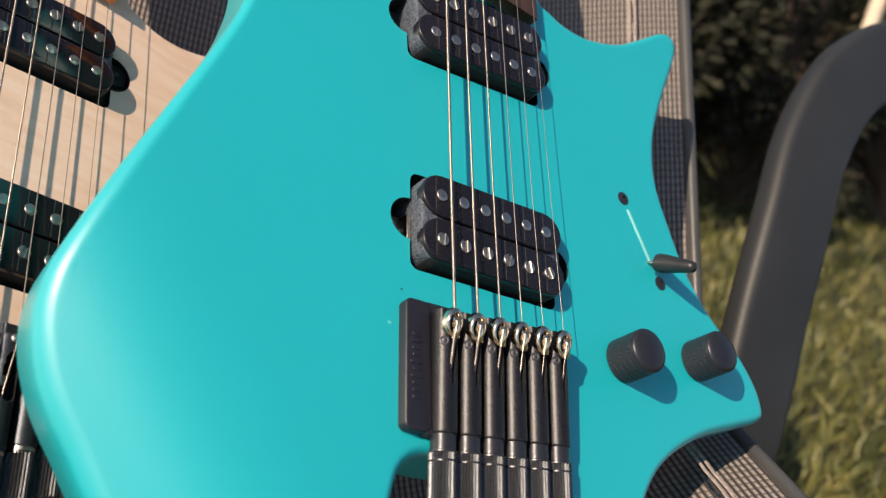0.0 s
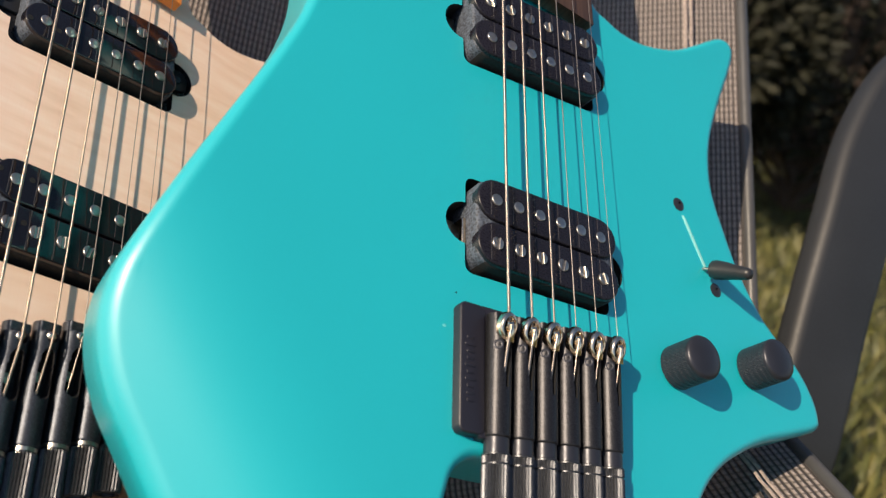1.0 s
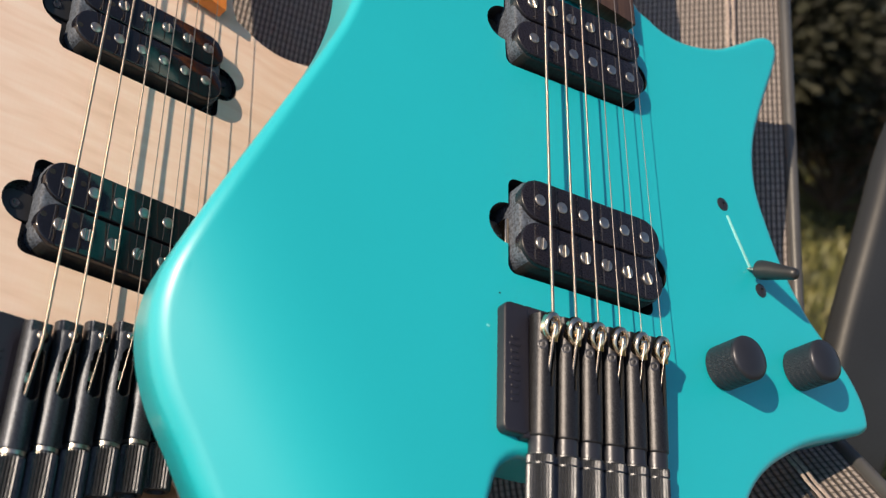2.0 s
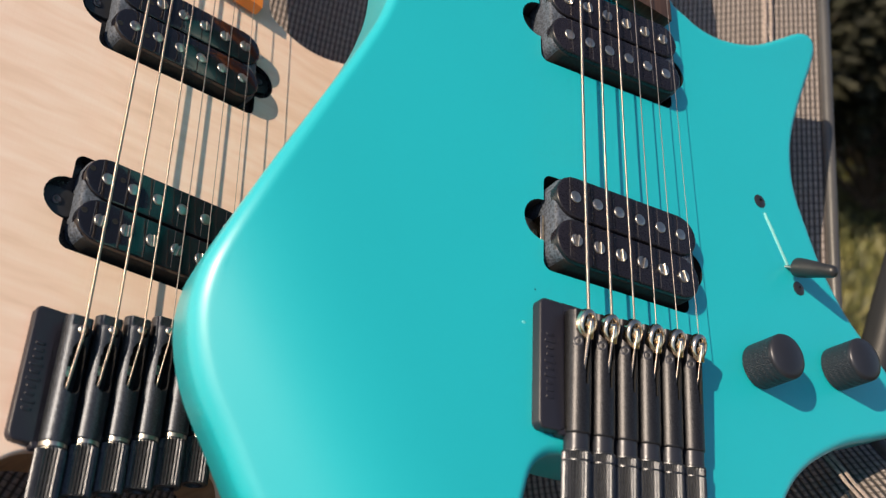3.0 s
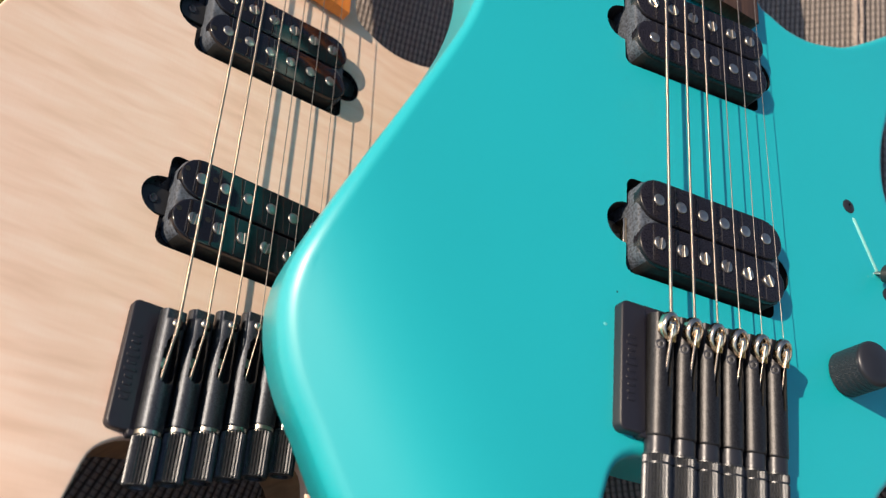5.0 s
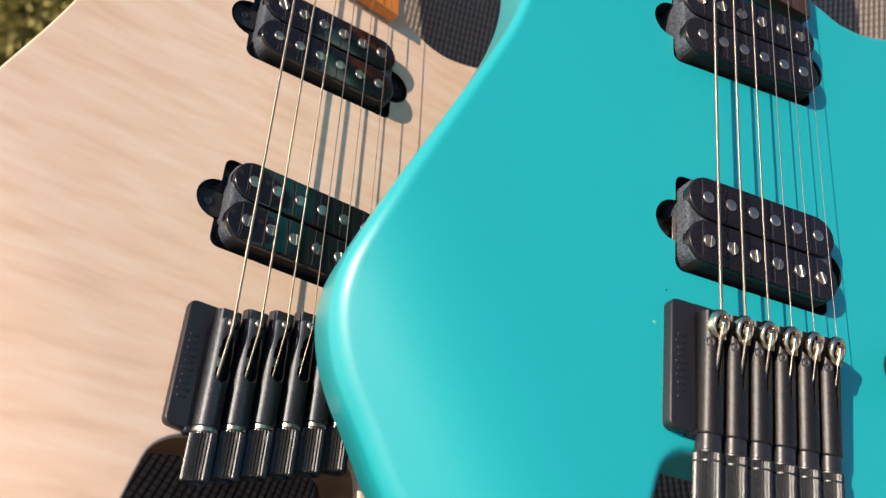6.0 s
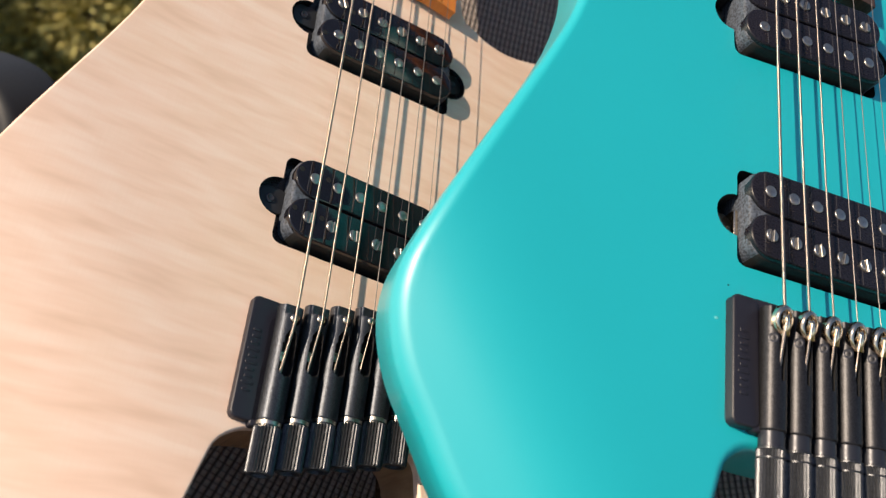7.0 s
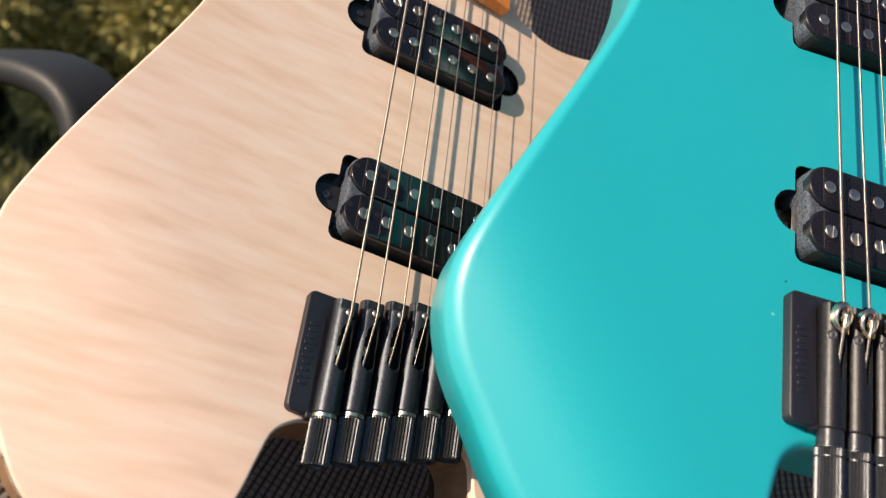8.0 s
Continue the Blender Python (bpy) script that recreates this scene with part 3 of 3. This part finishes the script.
    # strings
    for i, gauge in enumerate((1.17, 0.95, 0.74, 0.46, 0.36, 0.28)):
        ys = (-52.5 + 0.7 * i if not natural else -52.2 + 3.2 * i) * MM + shift
        x0 = string_x(i, -0.05, natural)
        path = [(x0 - 0.9 * MM, ys - 22 * MM, 8.2 * MM), (x0 - 0.1 * MM, ys - 3 * MM, 11.9 * MM), (x0, ys, 12.1 * MM), (string_x(i, 0.0, natural), 0.0, 11.6 * MM), (string_x(i, 0.54, natural), 0.54, 8.9 * MM)]
        s = part("string", sweep(path, circle(gauge / 2 * MM, 8)), WOUND if i < 3 else BRASS_STEEL, g)
    return g


W = pose(0, 0, 0.525, 46.001, 11.693, 21.616)
teal = guitar("electric_guitar", "satin turquoise headless electric guitar lying over another on a garden chair", W, False)
pale = guitar("electric_guitar", "pale flamed maple headless electric guitar lying on a woven garden chair", W @ pose(-0.1514, -0.0062, -0.0778, -5.708, 12.747, -0.105), True)


def control_knob(parent, x, y):
    k = new("control_knob")
    k.parent = parent
    k.matrix_basis = pose(x * MM, y * MM, 0)
    tagged(k, "black metal control knob with a diamond-knurled side")
    bm, n, rings = bmesh.new(), 168, []
    for j in range(31):
        z, ring = (0.6 + 0.435 * j) * MM, []
        for i in range(n):
            a = 2 * math.pi * i / n
            cut = min(abs(math.sin(21 * a + 1.5 * z / MM)), abs(math.sin(21 * a - 1.5 * z / MM)))
            r = (8.82 + 0.22 * min(1, 1.5 * cut)) * MM
            ring.append((r * math.cos(a), r * math.sin(a), z))
        rings.append(ring)
    loft(bm, rings, smooth=False)
    part("knurled_side", bm, KNOB, k, smooth=False)
    part("domed_cap", lathe([(9.0 * MM, 13.5 * MM), (9.0 * MM, 14.6 * MM), (8.6 * MM, 15.3 * MM), (7.6 * MM, 15.9 * MM), (5.5 * MM, 16.6 * MM), (2.5 * MM, 17.0 * MM), (0.4 * MM, 17.1 * MM)], 40), KNOB, k)


control_knob(teal, 93, -42)
control_knob(teal, 138, -32.5)


def pickup_switch(parent):
    sw = new("pickup_switch")
    sw.parent = parent
    tagged(sw, "blade switch with a dark tip set in a slot")
    a, b = Vector((106.5, 32.2)) * MM, Vector((117.4, 9.0)) * MM
    d = (b - a).normalized()
    turn = math.degrees(math.atan2(d.y, d.x))
    # The slot is a flat strip, with sun on its edge as colour.
    slot = slab(stadium((b - a).length, 1.7 * MM, 6), -0.3 * MM, 0.12 * MM, 0.05 * MM)
    part("slot", slot, SLOT, sw, "slot drawn in the tone of its sunlit edge", at=pose(*((a + b) / 2), 0, 0, 0, turn))
    for p in ((104.5, 37.1), (122.1, 0.2)):
        bm = lathe([(3.2 * MM, -0.1 * MM), (3.2 * MM, 0.15 * MM), (2.2 * MM, 0.75 * MM), (0.9 * MM, 0.95 * MM), (0.85 * MM, 0.2 * MM)], 22)
        part("switch_screw", bm, KNOB, sw, at=pose(p[0] * MM, p[1] * MM, 0))
    base, tip = Vector((117.0, 9.6, -0.5)) * MM, Vector((121.2, -0.6, 20.5)) * MM
    m = Matrix.Translation(base) @ (tip - base).to_track_quat("Z", "Y").to_matrix().to_4x4()
    stub = slab(rounded(4.2 * MM, 1.0 * MM, 0.3 * MM, 2), 0, 6 * MM, 0.1 * MM)
    part("lever", stub, STEEL, sw, at=m)
    L = (tip - base).length
    cone = lathe([(2.4 * MM, L - 19.5 * MM), (3.9 * MM, L - 19 * MM), (4.2 * MM, L - 17.5 * MM), (4.0 * MM, L - 14 * MM), (3.0 * MM, L - 6 * MM), (2.6 * MM, L - 2 * MM), (2.1 * MM, L - 0.6 * MM), (1.0 * MM, L), (0.2 * MM, L + 0.1 * MM)], 26)
    part("switch_tip", cone, TIP, sw, at=m)


pickup_switch(teal)
part("paint_mark", slab(rounded(1.5 * MM, 1.1 * MM, 0.5 * MM, 4), -0.05 * MM, 0.05 * MM, 0.03 * MM), MARK, teal, "tiny pale mark in the paint", at=pose(-17.0 * MM, -51.5 * MM, 0))
part("paint_mark", slab(rounded(0.7 * MM, 0.7 * MM, 0.3 * MM, 3), -0.05 * MM, 0.05 * MM, 0.03 * MM), CAVITY, teal, "tiny dark speck on the paint", at=pose(-12.4 * MM, -38.0 * MM, 0))


# ---- garden chair ----
BEND = Vector((0.1618, 0.1520, 0.5004))      # a point of the right rail of the back
BACK = Vector((-0.0620, 0.6407, 0.7653))     # up along the back
ACROSS = Vector((0.9954, 0.0963, 0.0))
FRONT = Vector((0.0963, -0.9954, 0.0))       # the way that the chair faces
WIDTH = 0.45


def profile(s):
    """A point of the sling's side line: s metres down along it from the top of the back."""
    top, knee = BEND + BACK * 0.46, BEND - BACK * 0.055
    back = (top - knee).length
    r = 0.07
    if s < back:
        return top - BACK * s
    turn = radians(50)
    a = min((s - back) / r, turn)
    nrm = BACK.cross(ACROSS)                 # out of the back, to the front
    nrm = nrm if nrm.dot(FRONT) > 0 else -nrm
    p = knee + nrm * r * (1 - math.cos(a)) - BACK * r * math.sin(a)
    rest = s - back - r * turn
    if rest > 0:
        p += (nrm * math.sin(turn) - BACK * math.cos(turn)) * rest
    return p


LONG = 1.06


def garden_chair():
    ch = new("garden_chair")
    ch.location = BEND - ACROSS * WIDTH / 2
    ch.location.z = 0
    tagged(ch, "reclining garden chair with a woven vinyl sling and dark grey arms", "chair")
    inv = Matrix.Translation(-ch.location)

    def local(p):
        return inv @ p

    bm = bmesh.new()
    uvl = bm.loops.layers.uv.new("UVMap")
    cols, rows_n, grid = 22, 90, []
    for j in range(rows_n + 1):
        s = LONG * j / rows_n
        p = profile(s)
        row = []
        for i in range(cols + 1):
            u = i / cols
            deep = min(1.0, max(0.0, (s - 0.40) / 0.22))
            sag = (0.050 + 0.045 * deep * deep * (3 - 2 * deep)) * math.sin(math.pi * u) ** 1.2
            row.append((bm.verts.new(local(p - ACROSS * WIDTH * (1 - u) - Vector((0, -0.35, 1)).normalized() * sag)), (u * WIDTH, s)))
        grid.append(row)
    for a, b in zip(grid, grid[1:]):
        for i in range(cols):
            quad = (a[i], b[i], b[i + 1], a[i + 1])
            f = bm.faces.new([v for v, _ in quad])
            for lp, (_, uv) in zip(f.loops, quad):
                lp[uvl].uv = uv
    part("sling", bm, SLING, ch, "brown-grey woven vinyl sling")
    for side in (0, 1):
        off = -ACROSS * WIDTH * (1 - side)
        pts = [local(profile(LONG * k / 70) + off + ACROSS * (0.002 if side else -0.002)) for k in range(71)]
        part("side_rail", sweep(pts, [(a, b) for a, b in circle(0.0034, 14)], up=ACROSS), ALU, ch, "grey coated aluminium side rail")
        for inn in (0.0318, 0.0354):
            seam = [local(profile(LONG * k / 140) + off + ACROSS * ((-inn if side else inn) + 0.0003 * math.sin(2.1 * k)) + Vector((0, -0.0012, 0.0012))) for k in range(141)]
            part("seam", sweep(seam, [(a * 1.0, b * 0.4) for a, b in circle(0.0010, 8)], up=(0, -0.7, 0.7)), SEAM, ch, "raised stitched seam")
    # arms of flattened tube that rise beside the seat and turn outward to the back
    broad = [(p.x, p.y) for p in rounded(0.051, 0.019, 0.007, 5)]
    flat = [(p.x, p.y) for p in rounded(0.018, 0.046, 0.008, 5)]
    right = [(0.2035, 0.115, 0.31), (0.2095, 0.118, 0.385), (0.2135, 0.131, 0.425), (0.2195, 0.152, 0.464), (0.2295, 0.18, 0.512), (0.2425, 0.213, 0.556), (0.2685, 0.248, 0.594), (0.3105, 0.284, 0.617), (0.3775, 0.338, 0.628), (0.4675, 0.41, 0.62)]
    left = [(-0.603, 0.21, 0.4385), (-0.526, 0.175, 0.4625), (-0.459, 0.15, 0.4775), (-0.423, 0.139, 0.4815), (-0.394, 0.131, 0.4755), (-0.377, 0.123, 0.4555), (-0.368, 0.113, 0.4115), (-0.362, 0.095, 0.3515), (-0.357, 0.05, 0.3015)]
    for line, way, oblong in ((right, (0.3, -0.8, 0.5), broad), (left, (0.33, 0.94, 0.05), flat)):
        path = [local(p) for p in spline([Vector(p) for p in line], 8, False)]
        part("arm", sweep(path, oblong, up=way), ARM, ch, "dark grey flattened-tube arm")
    for x, y, lean in ((0.20, 0.10, 0.16), (0.20, -0.22, -0.12), (-0.36, 0.05, 0.16), (-0.36, -0.25, -0.12)):
        path = [local(Vector((x, y, 0.40))), local(Vector((x, y + lean * 0.5, 0.2))), local(Vector((x, y + lean, 0.0)))]
        part("leg", sweep(path, [(a, b) for a, b in circle(0.014, 14)], up=(1, 0, 0)), ALU, ch)
    return ch


garden_chair()

# ---- garden ----
rng = random.Random(5)
bm = bmesh.new()
N, R = 60, 60.0
verts = [[bm.verts.new((R * (2 * i / N - 1) * abs(2 * i / N - 1), R * (2 * j / N - 1) * abs(2 * j / N - 1), 0)) for i in range(N + 1)] for j in range(N + 1)]
for j in range(N):
    for i in range(N):
        bm.faces.new((verts[j][i], verts[j][i + 1], verts[j + 1][i + 1], verts[j + 1][i]))
tagged(part("ground", bm, GRASS_SOIL), "sunlit lawn with patchy yellow-green grass", "ground", kind="structure")


def blades(name, n, place, material, tag, category):
    """Many small pointed blades in one mesh: place gives root, direction and length."""
    v, f = [], []
    for _ in range(n):
        root, way, ln, w = place()
        side = way.cross(Vector((rng.uniform(-1, 1), rng.uniform(-1, 1), rng.uniform(-1, 1)))).normalized() * w
        bend = Vector((rng.uniform(-1, 1), rng.uniform(-1, 1), rng.uniform(-0.6, 0.2))) * ln * 0.25
        k = len(v)
        mid, tip = root + way * ln * 0.55, root + way * ln + bend
        v += [root - side * 0.6, root + side * 0.6, mid + side, tip, mid - side]
        f += [(k, k + 1, k + 2, k + 4), (k + 4, k + 2, k + 3)]
    me = bpy.data.meshes.new(name)
    me.from_pydata([tuple(p) for p in v], [], f)
    me.materials.append(material)
    ob = new(name, me)
    if tag:
        tagged(ob, tag, category, kind="stuff")
    return ob


def lawn():
    while True:
        r, a = 0.35 + 5.0 * rng.random() ** 1.3, rng.uniform(0, 2 * math.pi)
        x, y = r * math.cos(a), r * math.sin(a)
        if y > 0 or rng.random() < 0.25:
            break
    tuft = noise.noise(Vector((x * 2.3, y * 2.3, 0)))
    ln = rng.uniform(0.03, 0.07) * (1 + 0.6 * tuft)
    return Vector((x, y, 0)), Vector((rng.uniform(-0.7, 0.7), rng.uniform(-0.7, 0.7), 1)).normalized(), ln, rng.uniform(0.0016, 0.0034)


blades("lawn_grass", 110000, lawn, GRASS, "long uneven yellow-green lawn grass", "grass")


def shrub(name, centre, radii, n, material, tag, category, ln=(0.02, 0.05), w=(0.003, 0.007), lobes=26, seed=1):
    """A shrub of lobes of small sprays round real limbs, with gaps between."""
    r2 = random.Random(seed)
    sh = new(name)
    sh.location = (centre[0], centre[1], 0)
    tagged(sh, tag, category)
    c = Vector((0, 0, centre[2]))
    limb = bmesh.new()
    spots = []
    for k in range(lobes):
        a, e = r2.uniform(0, 2 * math.pi), r2.uniform(-0.75, 1.0)
        q = Vector((math.cos(a) * math.sqrt(1 - e * e) * radii[0], math.sin(a) * math.sqrt(1 - e * e) * radii[1], e * radii[2])) * r2.uniform(0.62, 0.98)
        spots.append((c + q, r2.uniform(0.20, 0.36) * min(radii)))
        path = [Vector((0, 0, 0.02)), Vector((q.x * 0.15, q.y * 0.15, 0.3 * (c.z + q.z))), (c + q) * 0.75 + Vector((0, 0, 0.08)) * 0.2, c + q]
        sweep(spline(path, 4, False), lambda i, m=12: [(x * (1 - 0.055 * i), y * (1 - 0.055 * i)) for x, y in circle(0.014, 6)], up=(0.3, 0.9, 0.1), bm=limb)
    part("limb", limb, BARK, sh)

    def place():
        p, r = spots[r2.randrange(lobes)]
        d = Vector((r2.gauss(0, 1), r2.gauss(0, 1), r2.gauss(0, 1))).normalized()
        rr = r * r2.random() ** 0.4
        way = (d + Vector((0, 0, 0.25)) + (p - c).normalized() * 0.5).normalized()
        return p + d * rr, way, r2.uniform(*ln), r2.uniform(*w)

    ob = blades("foliage", n, place, material, "", "")
    ob.parent = sh
    return sh


for k, (x, y, z, rx, rz) in enumerate(((-1.50, 1.75, 0.34, 0.55, 0.40), (-0.85, 2.15, 0.36, 0.55, 0.42), (-2.15, 1.25, 0.34, 0.55, 0.42), (-2.3, 2.4, 0.5, 0.8, 0.6))):
    shrub("conifer_shrub", (x, y, z), (rx, 0.45, rz), 55000, SHRUB, "golden green conifer shrub in the sun", "shrub", (0.022, 0.045), (0.003, 0.0065), 80, 11 + k)
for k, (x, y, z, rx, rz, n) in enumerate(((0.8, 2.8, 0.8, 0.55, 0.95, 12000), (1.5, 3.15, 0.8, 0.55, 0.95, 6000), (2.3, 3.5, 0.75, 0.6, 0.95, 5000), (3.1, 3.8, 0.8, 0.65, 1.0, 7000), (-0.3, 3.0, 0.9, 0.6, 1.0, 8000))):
    shrub("hedge_shrub", (x, y, z), (rx, 0.45, rz), n, HEDGE, "green shrub in front of a wooden fence, coloured as dark as its shade", "shrub", (0.03, 0.06), (0.008, 0.016), 40, 31 + k)

fence = new("garden_fence")
fence.location = (0, 4.4, 0)
tagged(fence, "weathered brown wooden garden fence behind the shrubs", "fence")
proto = None
for k in range(80):
    m = pose(-6 + 0.155 * k, rng.uniform(-0.006, 0.006), 0.02, rng.uniform(-0.4, 0.4), rng.uniform(-0.5, 0.5), 0)
    if proto is None:
        proto = part("board", slab(rounded(0.14, 0.022, 0.004, 2), 0, 1.85, 0.004), FENCE, fence, at=m, smooth=False)
    else:
        again(proto, m)
for z in (0.4, 1.5):
    part("fence_rail", slab(rounded(12.6, 0.045, 0.005, 2), z, z + 0.09, 0.004), FENCE, fence, at=pose(0.1, 0.035, 0), smooth=False)

stake = part("garden_stake", lathe([(0.020, 0.0), (0.020, 1.30), (0.017, 1.32), (0.006, 1.325)], 14), EDGE, at=pose(1.285, 2.2, 0, 0, 1, 0))
tagged(stake, "pale wooden stake standing on the lawn by the shrubs", "stake")
